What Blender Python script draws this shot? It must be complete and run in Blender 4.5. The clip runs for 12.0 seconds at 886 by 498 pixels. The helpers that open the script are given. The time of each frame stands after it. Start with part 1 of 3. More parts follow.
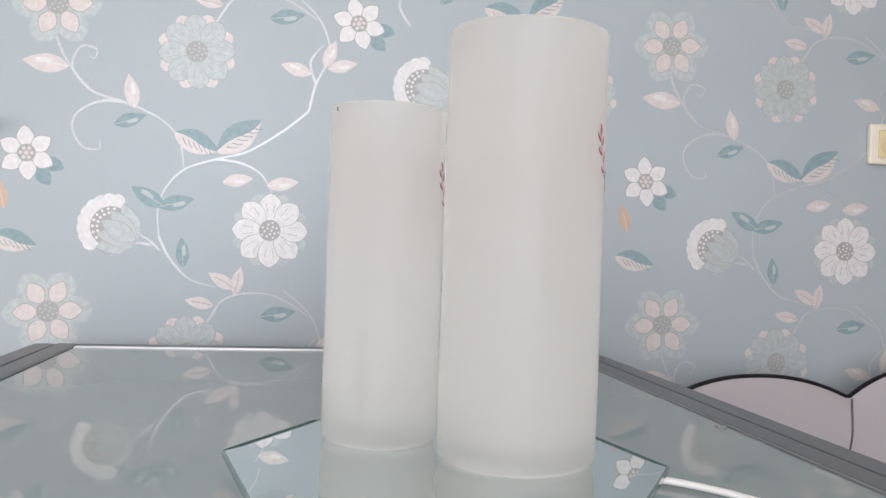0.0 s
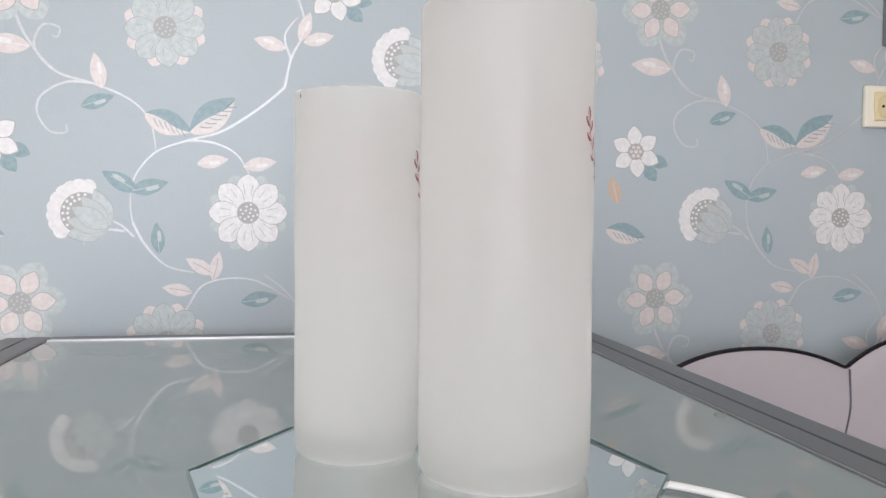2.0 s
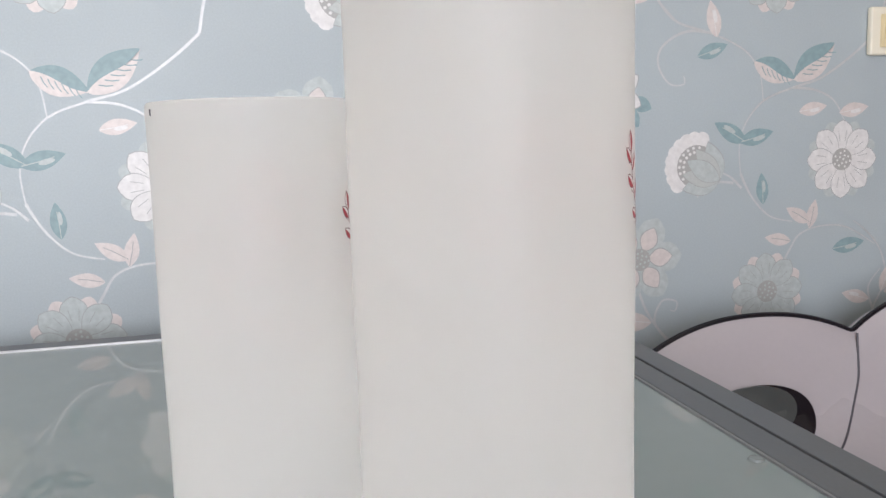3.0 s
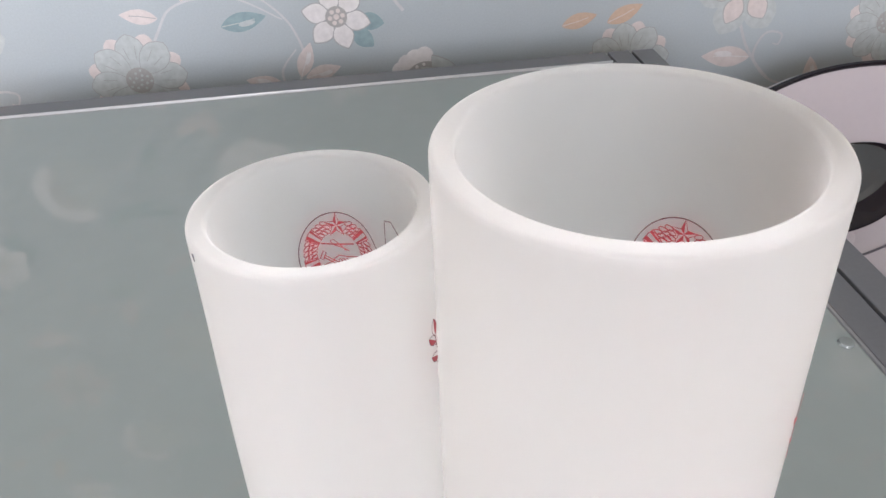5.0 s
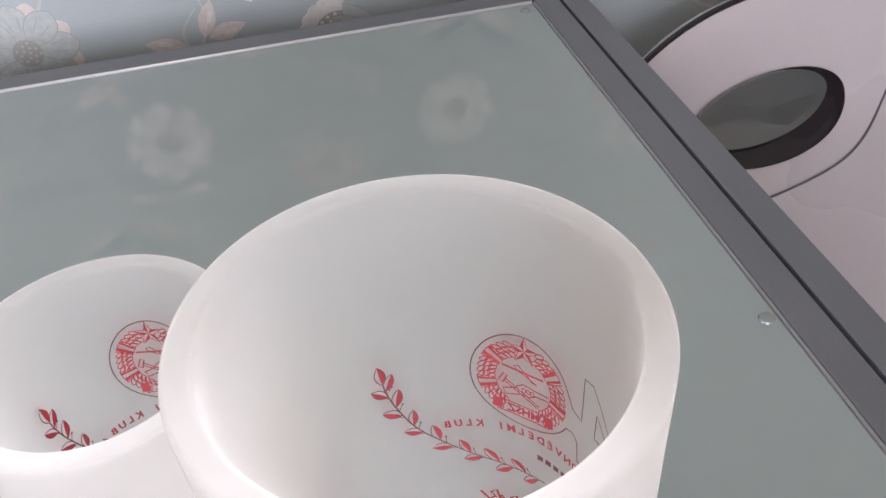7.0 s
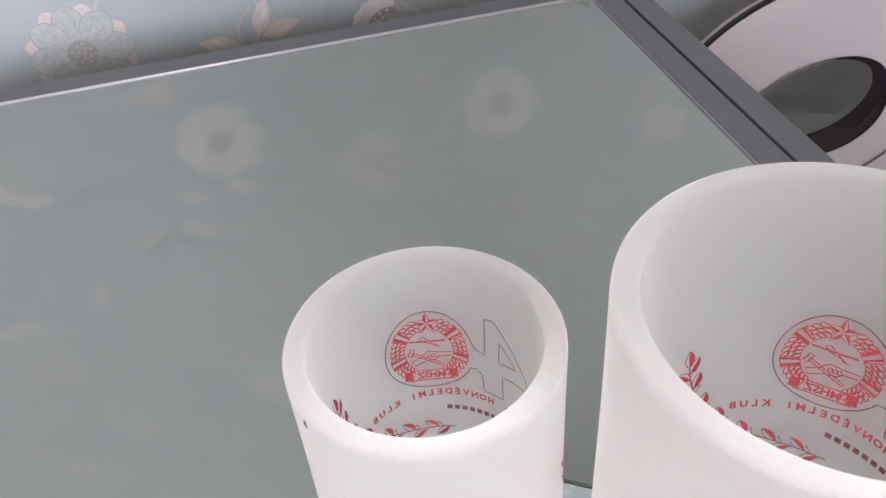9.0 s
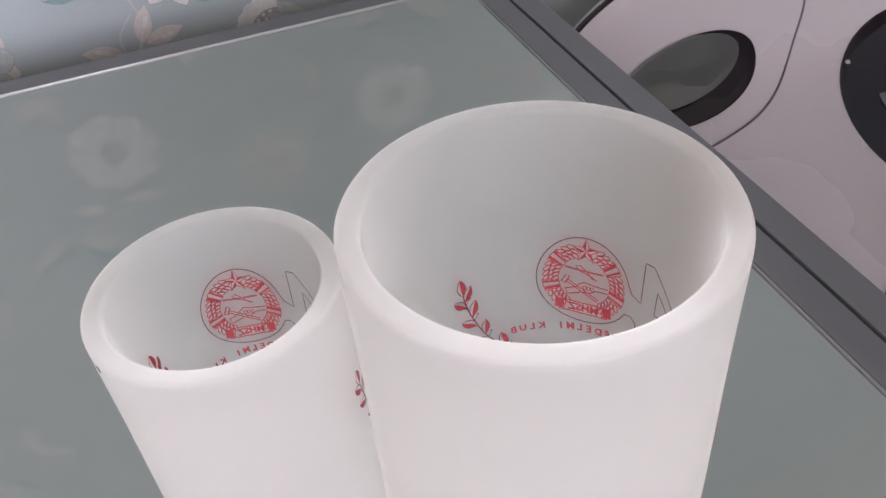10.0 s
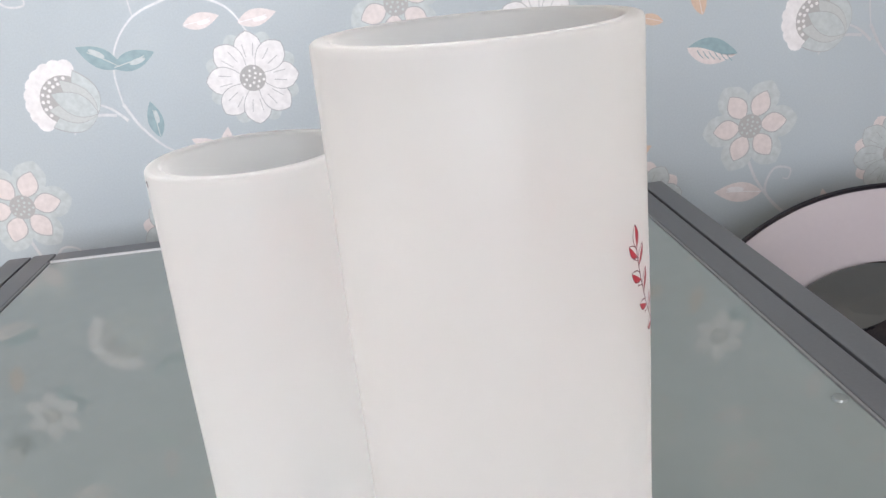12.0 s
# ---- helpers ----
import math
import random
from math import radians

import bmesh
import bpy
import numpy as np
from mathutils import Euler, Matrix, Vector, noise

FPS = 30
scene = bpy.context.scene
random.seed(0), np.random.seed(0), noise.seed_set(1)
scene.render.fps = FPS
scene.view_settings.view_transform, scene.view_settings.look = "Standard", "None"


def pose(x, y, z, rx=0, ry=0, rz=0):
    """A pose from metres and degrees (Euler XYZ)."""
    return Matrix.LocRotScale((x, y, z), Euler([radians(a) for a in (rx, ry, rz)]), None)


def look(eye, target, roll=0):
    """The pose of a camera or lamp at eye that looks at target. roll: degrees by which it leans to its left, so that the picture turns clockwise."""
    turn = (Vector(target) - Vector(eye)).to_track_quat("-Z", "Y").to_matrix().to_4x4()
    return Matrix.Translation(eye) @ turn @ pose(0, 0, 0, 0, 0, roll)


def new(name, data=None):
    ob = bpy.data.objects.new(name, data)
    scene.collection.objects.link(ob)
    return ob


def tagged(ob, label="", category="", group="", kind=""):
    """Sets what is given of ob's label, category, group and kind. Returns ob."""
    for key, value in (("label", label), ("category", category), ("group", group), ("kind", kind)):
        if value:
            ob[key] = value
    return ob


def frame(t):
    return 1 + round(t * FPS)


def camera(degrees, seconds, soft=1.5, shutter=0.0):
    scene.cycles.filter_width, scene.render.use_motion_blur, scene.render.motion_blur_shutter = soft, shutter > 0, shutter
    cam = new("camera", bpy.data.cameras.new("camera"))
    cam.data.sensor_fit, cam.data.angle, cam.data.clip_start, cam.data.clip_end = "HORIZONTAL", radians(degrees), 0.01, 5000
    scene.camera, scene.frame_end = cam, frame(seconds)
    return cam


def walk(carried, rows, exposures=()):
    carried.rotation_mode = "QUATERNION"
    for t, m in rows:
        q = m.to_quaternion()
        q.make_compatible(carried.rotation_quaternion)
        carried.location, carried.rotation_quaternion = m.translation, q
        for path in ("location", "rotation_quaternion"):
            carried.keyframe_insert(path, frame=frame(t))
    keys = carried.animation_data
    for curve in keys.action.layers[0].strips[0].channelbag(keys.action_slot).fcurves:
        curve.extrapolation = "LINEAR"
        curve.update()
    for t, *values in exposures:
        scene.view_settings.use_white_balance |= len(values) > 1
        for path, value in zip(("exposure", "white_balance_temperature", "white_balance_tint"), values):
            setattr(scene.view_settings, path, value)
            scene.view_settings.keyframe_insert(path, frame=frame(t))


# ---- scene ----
LENS = 55.8
cam = camera(LENS, 12.0, soft=1.5)
PATH = [
    (0.0, (-0.6127, -1.4517, 0.1646), (-0.3353, 0.5290, 0.1606), 1.98),
    (0.5, (-0.6102, -1.4467, 0.1612), (-0.3243, 0.5328, 0.1554), 1.90),
    (1.0, (-0.6078, -1.4466, 0.1638), (-0.3245, 0.5332, 0.1562), 1.82),
    (1.5, (-0.6092, -1.4424, 0.1635), (-0.3170, 0.5361, 0.1519), 1.50),
    (2.0, (-0.5986, -1.4073, 0.1832), (-0.2974, 0.5682, 0.1005), 0.49),
    (2.5, (-0.5838, -1.3026, 0.2195), (-0.2078, 0.6528, 0.0332), -1.44),
    (2.7, (-0.5688, -1.2636, 0.2265), (-0.1636, 0.6836, 0.0162), -1.64),
    (4.3, (-0.5604, -1.1091, 0.3767), (-0.3421, 0.6712, -0.5082), -1.91),
    (4.5, (-0.5654, -1.1021, 0.3877), (-0.3649, 0.6268, -0.5976), -1.53),
    (5.0, (-0.5542, -1.1005, 0.3972), (-0.3824, 0.5494, -0.7201), -2.33),
    (5.5, (-0.5312, -1.0926, 0.4064), (-0.3790, 0.5558, -0.7160), -2.45),
    (6.0, (-0.5147, -1.0674, 0.4118), (-0.4003, 0.5163, -0.8043), -4.48),
    (6.5, (-0.4932, -1.0526, 0.4240), (-0.3275, 0.4900, -0.8381), -5.38),
    (7.0, (-0.4982, -1.0408, 0.4210), (-0.2714, 0.4714, -0.8681), -5.15),
    (7.5, (-0.5180, -1.0250, 0.4251), (-0.2978, 0.4696, -0.8855), -6.11),
    (9.3, (-0.5963, -1.0283, 0.4326), (-0.3100, 0.4709, -0.8597), -4.93),
    (9.5, (-0.5853, -1.0423, 0.4336), (-0.2726, 0.4558, -0.8539), -5.13),
    (10.0, (-0.5543, -1.0710, 0.4322), (-0.1450, 0.3851, -0.8764), -5.93),
    (10.5, (-0.5478, -1.0976, 0.4113), (-0.0770, 0.2939, -0.9459), -5.75),
    (11.0, (-0.5337, -1.1370, 0.4121), (-0.1263, 0.3415, -0.8718), -4.96),
    (11.5, (-0.5140, -1.1644, 0.3913), (-0.3148, 0.5801, -0.5664), -6.52),
    (12.0, (-0.5134, -1.1867, 0.3261), (-0.4449, 0.6951, -0.3477), -5.86),
]
walk(cam, [(t, look(eye, target, roll)) for t, eye, target, roll in PATH],
     [(0.0, -0.06, 6340, 17), (2.7, -0.02, 6340, 17), (4.5, 0.26, 6340, 19), (7.5, 0.28, 6330, 23), (9.5, 0.20, 6330, 24), (10.5, -0.12, 6330, 24), (11.0, -0.10, 6330, 22), (12.0, 0.16, 6320, 18)])

# ---- world and light ----
world = bpy.data.worlds.new("daylight")
scene.world = world
world.use_nodes = True
wn = world.node_tree.nodes
sky = wn.new("ShaderNodeTexSky")
sky.sky_type, sky.sun_disc = "NISHITA", False
sky.sun_elevation, sky.sun_rotation = radians(35), radians(200)
world.node_tree.links.new(sky.outputs[0], wn["Background"].inputs[0])
wn["Background"].inputs[1].default_value = 0.12


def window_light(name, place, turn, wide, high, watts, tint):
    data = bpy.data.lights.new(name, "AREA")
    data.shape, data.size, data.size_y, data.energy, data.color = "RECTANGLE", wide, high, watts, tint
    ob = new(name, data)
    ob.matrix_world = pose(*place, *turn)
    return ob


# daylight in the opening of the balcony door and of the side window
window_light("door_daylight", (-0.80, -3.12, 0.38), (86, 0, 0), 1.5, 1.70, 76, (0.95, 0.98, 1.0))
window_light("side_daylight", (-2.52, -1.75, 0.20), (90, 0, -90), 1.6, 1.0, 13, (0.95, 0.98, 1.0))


# ---- materials ----
def material(name, colour, rough=0.5, metal=0.0, spec=0.5, grain=0.0, grain_size=60.0, stain=0.0, stain_size=5.0, bump=0.0, coat=0.0, coat_rough=0.05, per_object=0.0):
    """A procedural surface: base colour, grain and stains at two scales, a fine relief."""
    m = bpy.data.materials.new(name)
    m.use_nodes = True
    nodes, links = m.node_tree.nodes, m.node_tree.links
    bsdf = nodes["Principled BSDF"]
    bsdf.inputs["Roughness"].default_value = rough
    bsdf.inputs["Metallic"].default_value = metal
    bsdf.inputs["Specular IOR Level"].default_value = spec
    bsdf.inputs["Coat Weight"].default_value = coat
    bsdf.inputs["Coat Roughness"].default_value = coat_rough
    bsdf.inputs["Base Color"].default_value = (*colour, 1)
    coords = nodes.new("ShaderNodeTexCoord")
    last = None

    def vary(source, amount):
        nonlocal last
        ramp = nodes.new("ShaderNodeMapRange")
        ramp.inputs[3].default_value, ramp.inputs[4].default_value = 1 - amount, 1 + amount
        links.new(source, ramp.inputs[0])
        mix = nodes.new("ShaderNodeMix")
        mix.data_type, mix.blend_type = "RGBA", "MULTIPLY"
        mix.inputs[0].default_value = 1
        if last:
            links.new(last, mix.inputs[6])
        else:
            mix.inputs[6].default_value = (*colour, 1)
        links.new(ramp.outputs[0], mix.inputs[7])
        last = mix.outputs[2]

    if grain:
        n = nodes.new("ShaderNodeTexNoise")
        n.inputs["Scale"].default_value, n.inputs["Detail"].default_value = grain_size, 4
        links.new(coords.outputs["Object"], n.inputs[0])
        vary(n.outputs[0], grain)
        if bump:
            b = nodes.new("ShaderNodeBump")
            b.inputs["Strength"].default_value, b.inputs["Distance"].default_value = bump, 0.0006
            links.new(n.outputs[0], b.inputs["Height"])
            links.new(b.outputs[0], bsdf.inputs["Normal"])
    if stain:
        n = nodes.new("ShaderNodeTexNoise")
        n.inputs["Scale"].default_value, n.inputs["Detail"].default_value = stain_size, 3
        links.new(coords.outputs["Object"], n.inputs[0])
        vary(n.outputs[0], stain)
        r = nodes.new("ShaderNodeMapRange")
        r.inputs[3].default_value, r.inputs[4].default_value = rough * 0.85, min(1, rough * 1.15)
        links.new(n.outputs[0], r.inputs[0])
        links.new(r.outputs[0], bsdf.inputs["Roughness"])
    if per_object:
        info = nodes.new("ShaderNodeObjectInfo")
        vary(info.outputs["Random"], per_object)
    if last:
        links.new(last, bsdf.inputs["Base Color"])
    return m


PAPER = material("wallpaper_ground", (0.375, 0.428, 0.450), 0.46, spec=0.45, grain=0.10, grain_size=420, stain=0.05, stain_size=3, bump=0.12)
INK_WHITE = material("ink_pearl_white", (0.66, 0.655, 0.65), 0.5, metal=0.08, spec=0.5, grain=0.22, grain_size=110, bump=0.1)
INK_GREY = material("ink_pearl_grey", (0.44, 0.47, 0.46), 0.5, metal=0.12, spec=0.6, grain=0.12, grain_size=260, bump=0.1)
INK_BLUE = material("ink_pale_blue", (0.435, 0.482, 0.480), 0.5, metal=0.12, spec=0.5, grain=0.25, grain_size=110, bump=0.1)
INK_PINK = material("ink_pale_pink", (0.60, 0.55, 0.53), 0.5, metal=0.12, spec=0.5, grain=0.2, grain_size=110, bump=0.1)
INK_PEACH = material("ink_peach", (0.52, 0.39, 0.295), 0.45, metal=0.08, spec=0.5, grain=0.14, grain_size=160, bump=0.1)
INK_TEAL = material("ink_teal", (0.225, 0.325, 0.345), 0.45, spec=0.5, grain=0.25, grain_size=110, bump=0.1)
INK_CORE = material("ink_taupe_grey", (0.35, 0.35, 0.34), 0.45, grain=0.15, grain_size=500)
INK_VINE = material("ink_silver_vine", (0.50, 0.515, 0.52), 0.48, metal=0.32, spec=0.5, grain=0.15, grain_size=160)
INK_LINE = material("ink_grey_outline", (0.34, 0.355, 0.355), 0.45, grain=0.1, grain_size=200)

PLASTER = material("plaster_white", (0.80, 0.78, 0.74), 0.8, grain=0.05, grain_size=120, stain=0.05, stain_size=2, bump=0.2)
CEILING = material("ceiling_cream", (0.85, 0.80, 0.70), 0.85, grain=0.04, grain_size=90, bump=0.1)
PARQUET = material("floor_wood", (0.42, 0.32, 0.22), 0.4, grain=0.25, grain_size=18, stain=0.2, stain_size=3)
BROWN_WOOD = material("brown_veneer", (0.13, 0.055, 0.025), 0.35, grain=0.3, grain_size=14, stain=0.15, stain_size=2)
UPVC = material("white_window_plastic", (0.80, 0.80, 0.78), 0.35, grain=0.02, grain_size=50)
METAL = material("grey_anodised_metal", (0.152, 0.156, 0.166), 0.38, metal=0.35, grain=0.08, grain_size=300, stain=0.12, stain_size=6, bump=0.05)
METAL_DARK = material("dark_groove_rubber", (0.012, 0.012, 0.013), 0.6, grain=0.1, grain_size=200)
BEAD = material("bright_metal_bead", (0.50, 0.51, 0.51), 0.42, metal=0.45, grain=0.05, grain_size=200)
TOP_GLASS = material("grey_green_backed_glass", (0.25, 0.288, 0.28), 0.004, spec=1.0, grain=0.03, grain_size=40, stain=0.10, stain_size=3.5)
PANE_BEAD = material("grey_glazing_bead", (0.25, 0.255, 0.26), 0.45, metal=0.2, grain=0.06, grain_size=200)
PAD_CLEAR = material("clear_rubber_pad", (0.20, 0.225, 0.22), 0.15, grain=0.05, grain_size=300)
CABINET = material("grey_cabinet_board", (0.16, 0.16, 0.165), 0.5, grain=0.08, grain_size=80, stain=0.1)
SOCKET_CREAM = material("cream_socket_plastic", (0.74, 0.70, 0.58), 0.32, grain=0.03, grain_size=80, stain=0.05, stain_size=12)
SOCKET_YELLOW = material("aged_yellow_plastic", (0.68, 0.58, 0.36), 0.35, grain=0.03, grain_size=80, stain=0.06, stain_size=12)
BLACK = material("black_hole", (0.01, 0.01, 0.01), 0.6, grain=0.1, grain_size=100)
CABLE_WHITE = material("white_cable_plastic", (0.80, 0.79, 0.76), 0.4, grain=0.03, grain_size=90, stain=0.04, stain_size=9)
WHITE_SHELL = material("white_lacquered_shell", (0.43, 0.40, 0.42), 0.28, grain=0.03, grain_size=120, stain=0.02, stain_size=3, bump=0.05)
BLACK_GLOSS = material("black_gloss_plastic", (0.010, 0.009, 0.013), 0.22, grain=0.15, grain_size=60, stain=0.15, stain_size=8)
DARK_GLASS = material("dark_mirror_glass", (0.065, 0.074, 0.075), 0.05, spec=0.9, grain=0.04, grain_size=30, stain=0.08, coat=0.6)
LINE_GREY = material("dark_grey_seam", (0.09, 0.085, 0.10), 0.6, grain=0.1, grain_size=100)
LIME = material("olive_green_felt", (0.30, 0.36, 0.03), 0.7, grain=0.15, grain_size=400, stain=0.1, stain_size=15, bump=0.4)
INK_RED = material("fired_red_ink", (0.37, 0.022, 0.034), 0.45, grain=0.12, grain_size=900)
INK_DARK = material("fired_dark_line_ink", (0.14, 0.022, 0.04), 0.45, grain=0.12, grain_size=900)
MIRROR = material("silvered_mirror", (0.66, 0.71, 0.70), 0.01, metal=1.0, grain=0.02, grain_size=20)
GREEN_EDGE = material("green_glass_edge", (0.05, 0.115, 0.10), 0.08, spec=0.8, grain=0.2, grain_size=70, coat=0.5)


def frosted_glass():
    """White satin glass: a diffuse frosted skin that lets part of the light through."""
    m = material("frosted_white_glass", (0.70, 0.694, 0.678), 0.36, spec=0.45, grain=0.02, grain_size=300, stain=0.03, stain_size=18, bump=0.06, coat=0.3, coat_rough=0.28)
    nodes, links = m.node_tree.nodes, m.node_tree.links
    bsdf, out = nodes["Principled BSDF"], nodes["Material Output"]
    trans = nodes.new("ShaderNodeBsdfTranslucent")
    trans.inputs[0].default_value = (0.965, 0.960, 0.945, 1)
    mix = nodes.new("ShaderNodeMixShader")
    mix.inputs[0].default_value = 0.87
    links.new(bsdf.outputs[0], mix.inputs[1])
    links.new(trans.outputs[0], mix.inputs[2])
    # a share of light goes straight through the satin skin, blurred
    clear = nodes.new("ShaderNodeBsdfGlass")
    clear.inputs["Color"].default_value = (0.975, 0.975, 0.965, 1)
    clear.inputs["Roughness"].default_value = 0.55
    clear.inputs["IOR"].default_value = 1.3
    both = nodes.new("ShaderNodeMixShader")
    both.inputs[0].default_value = 0.44
    links.new(mix.outputs[0], both.inputs[1])
    links.new(clear.outputs[0], both.inputs[2])
    links.new(both.outputs[0], out.inputs[0])
    return m


FROST = frosted_glass()


def clear_glass():
    m = bpy.data.materials.new("window_glass")
    m.use_nodes = True
    b = m.node_tree.nodes["Principled BSDF"]
    b.inputs["Base Color"].default_value = (1, 1, 1, 1)
    b.inputs["Roughness"].default_value = 0.0
    b.inputs["Transmission Weight"].default_value = 1.0
    b.inputs["IOR"].default_value = 1.45
    return m


PANE = clear_glass()


# ---- mesh helpers ----
def finish(name, bm, mats, parent=None, smooth=False, label="", sharp=16):
    me = bpy.data.meshes.new(name)
    bmesh.ops.recalc_face_normals(bm, faces=bm.faces)
    bm.to_mesh(me)
    bm.free()
    for m in (mats if isinstance(mats, (list, tuple)) else [mats]):
        me.materials.append(m)
    if smooth:
        for p in me.polygons:
            p.use_smooth = True
        me.set_sharp_from_angle(angle=radians(sharp))
    ob = new(name, me)
    if parent is not None:
        ob.parent = parent
    if label:
        ob["label"] = label
    return ob


def part(name, bm, mat, parent, label="", smooth=True, sharp=16):
    return finish(name, bm, mat, parent, smooth, label, sharp)


def thing(name, m=None, **tags):
    ob = new(name)
    ob.empty_display_size = 0.05
    if m is not None:
        ob.matrix_world = m
    return tagged(ob, **tags)


def box(bm, lo, hi, bevel=0.0, segments=2):
    made = bmesh.ops.create_cube(bm, size=1)["verts"]
    for v in made:
        v.co = Vector([lo[i] + (v.co[i] + 0.5) * (hi[i] - lo[i]) for i in range(3)])
    if bevel:
        edges = list({e for v in made for e in v.link_edges})
        bmesh.ops.bevel(bm, geom=edges, offset=bevel, segments=segments, profile=0.6, affect="EDGES")
    return bm


def boxed(lo, hi, bevel=0.0, segments=2):
    return box(bmesh.new(), lo, hi, bevel, segments)


def lathe(profile, sides=96, closed=False):
    """A turned body from (radius, height) pairs round the z axis."""
    bm = bmesh.new()
    rings = []
    for r, z in profile:
        if r < 1e-6:
            rings.append([bm.verts.new((0, 0, z))])
        else:
            rings.append([bm.verts.new((r * math.cos(2 * math.pi * k / sides), r * math.sin(2 * math.pi * k / sides), z)) for k in range(sides)])
    pairs = list(zip(rings, rings[1:])) + ([(rings[-1], rings[0])] if closed else [])
    for a, b in pairs:
        for k in range(sides):
            q = [a[k % len(a)], a[(k + 1) % len(a)], b[(k + 1) % len(b)], b[k % len(b)]]
            q = list(dict.fromkeys(q))
            if len(q) > 2:
                bm.faces.new(q)
    return bm


def spline(points, steps=8, closed=False):
    """Points on a Catmull-Rom curve."""
    pts = [Vector(p) for p in points]
    n = len(pts)
    out = []
    for i in range(n if closed else n - 1):
        a, b, c, d = (pts[(i + k) % n] if closed else pts[min(max(i + k, 0), n - 1)] for k in (-1, 0, 1, 2))
        for k in range(steps):
            t = k / steps
            out.append(0.5 * (2 * b + (c - a) * t + (2 * a - 5 * b + 4 * c - d) * t * t + (3 * b - a - 3 * c + d) * t ** 3))
    if not closed:
        out.append(pts[-1])
    return out


def tube(points, radius, sides=10, flat=1.0):
    """A cable of that radius along points."""
    bm = bmesh.new()
    rings = []
    for i, p in enumerate(points):
        ahead = (points[min(i + 1, len(points) - 1)] - points[max(i - 1, 0)]).normalized()
        side = ahead.cross(Vector((0, 0, 1)))
        side = side.normalized() if side.length > 1e-5 else Vector((1, 0, 0))
        up = side.cross(ahead)
        rings.append([bm.verts.new(p + radius * (math.cos(2 * math.pi * k / sides) * side + flat * math.sin(2 * math.pi * k / sides) * up)) for k in range(sides)])
    for a, b in zip(rings, rings[1:]):
        for k in range(sides):
            bm.faces.new((a[k], a[(k + 1) % sides], b[(k + 1) % sides], b[k]))
    bm.faces.new(rings[0])
    bm.faces.new(rings[-1])
    return bm


# ---- the room ----
FLOOR, TOP = -0.75, 1.80
LEFT, RIGHT, BACK = -2.6, 2.0, -3.2

wall_north = tagged(finish("wall_north", boxed((LEFT - 0.2, 0.0, FLOOR), (RIGHT + 0.2, 0.2, TOP)), PAPER), "blue-grey wallpapered wall with pearly flowers and vines", "wall", kind="structure")
tagged(finish("floor", boxed((LEFT - 0.2, BACK - 0.2, FLOOR - 0.1), (RIGHT + 0.2, 0.2, FLOOR)), PARQUET), "brown wooden floor", "floor", kind="structure")
tagged(finish("ceiling", boxed((LEFT - 0.2, BACK - 0.2, TOP), (RIGHT + 0.2, 0.2, TOP + 0.1)), CEILING), "cream painted ceiling", "ceiling", kind="structure")
tagged(finish("wall_east", boxed((RIGHT, BACK - 0.2, FLOOR), (RIGHT + 0.2, 0.0, TOP)), BROWN_WOOD), "brown veneered wall panelling", "wall", kind="structure")


def pierced_wall(name, along, span, thick, hole):
    """A wall with one opening; along is 'x' or 'y', hole is (from, to, bottom, top)."""
    bm = bmesh.new()
    h0, h1, z0, z1 = hole
    for a, b, lo, hi in ((span[0], h0, FLOOR, TOP), (h1, span[1], FLOOR, TOP), (h0, h1, FLOOR, z0), (h0, h1, z1, TOP)):
        if hi - lo > 0.001:
            if along == "x":
                box(bm, (a, thick[0], lo), (b, thick[1], hi))
            else:
                box(bm, (thick[0], a, lo), (thick[1], b, hi))
    return tagged(finish(name, bm, PLASTER), "plain off-white plastered wall", "wall", kind="structure")


pierced_wall("wall_south", "x", (LEFT - 0.2, RIGHT + 0.2), (BACK - 0.2, BACK), (-1.70, -0.10, -0.70, 1.30))
pierced_wall("wall_west", "y", (BACK, 0.0), (LEFT - 0.2, LEFT), (-2.55, -0.55, -0.35, 0.70))


def window(name, along, span, depth, z0, z1, leaves):
    win = thing(name, label="white plastic window with clear panes", category="window", kind="structure")
    w = (span[1] - span[0]) / leaves

    def put(a, b, lo, hi, d0, d1):
        return boxed((a, d0, lo), (b, d1, hi), 0.004) if along == "x" else boxed((d0, a, lo), (d1, b, hi), 0.004)

    for k in range(leaves):
        a, b = span[0] + k * w, span[0] + (k + 1) * w
        for p, q, lo, hi in ((a, a + 0.06, z0, z1), (b - 0.06, b, z0, z1), (a + 0.06, b - 0.06, z0, z0 + 0.06), (a + 0.06, b - 0.06, z1 - 0.06, z1)):
            part("window_frame", put(p, q, lo, hi, depth - 0.03, depth + 0.03), UPVC, win)
        pane = part("pane", put(a + 0.06, b - 0.06, z0 + 0.06, z1 - 0.06, depth - 0.006, depth + 0.006), PANE, win)
        pane.visible_shadow = False
    return win


window("window_1", "x", (-1.70, -0.10), BACK - 0.12, -0.70, 1.30, 2)
window("window_2", "y", (-2.55, -0.55), LEFT - 0.12, -0.35, 0.70, 2)


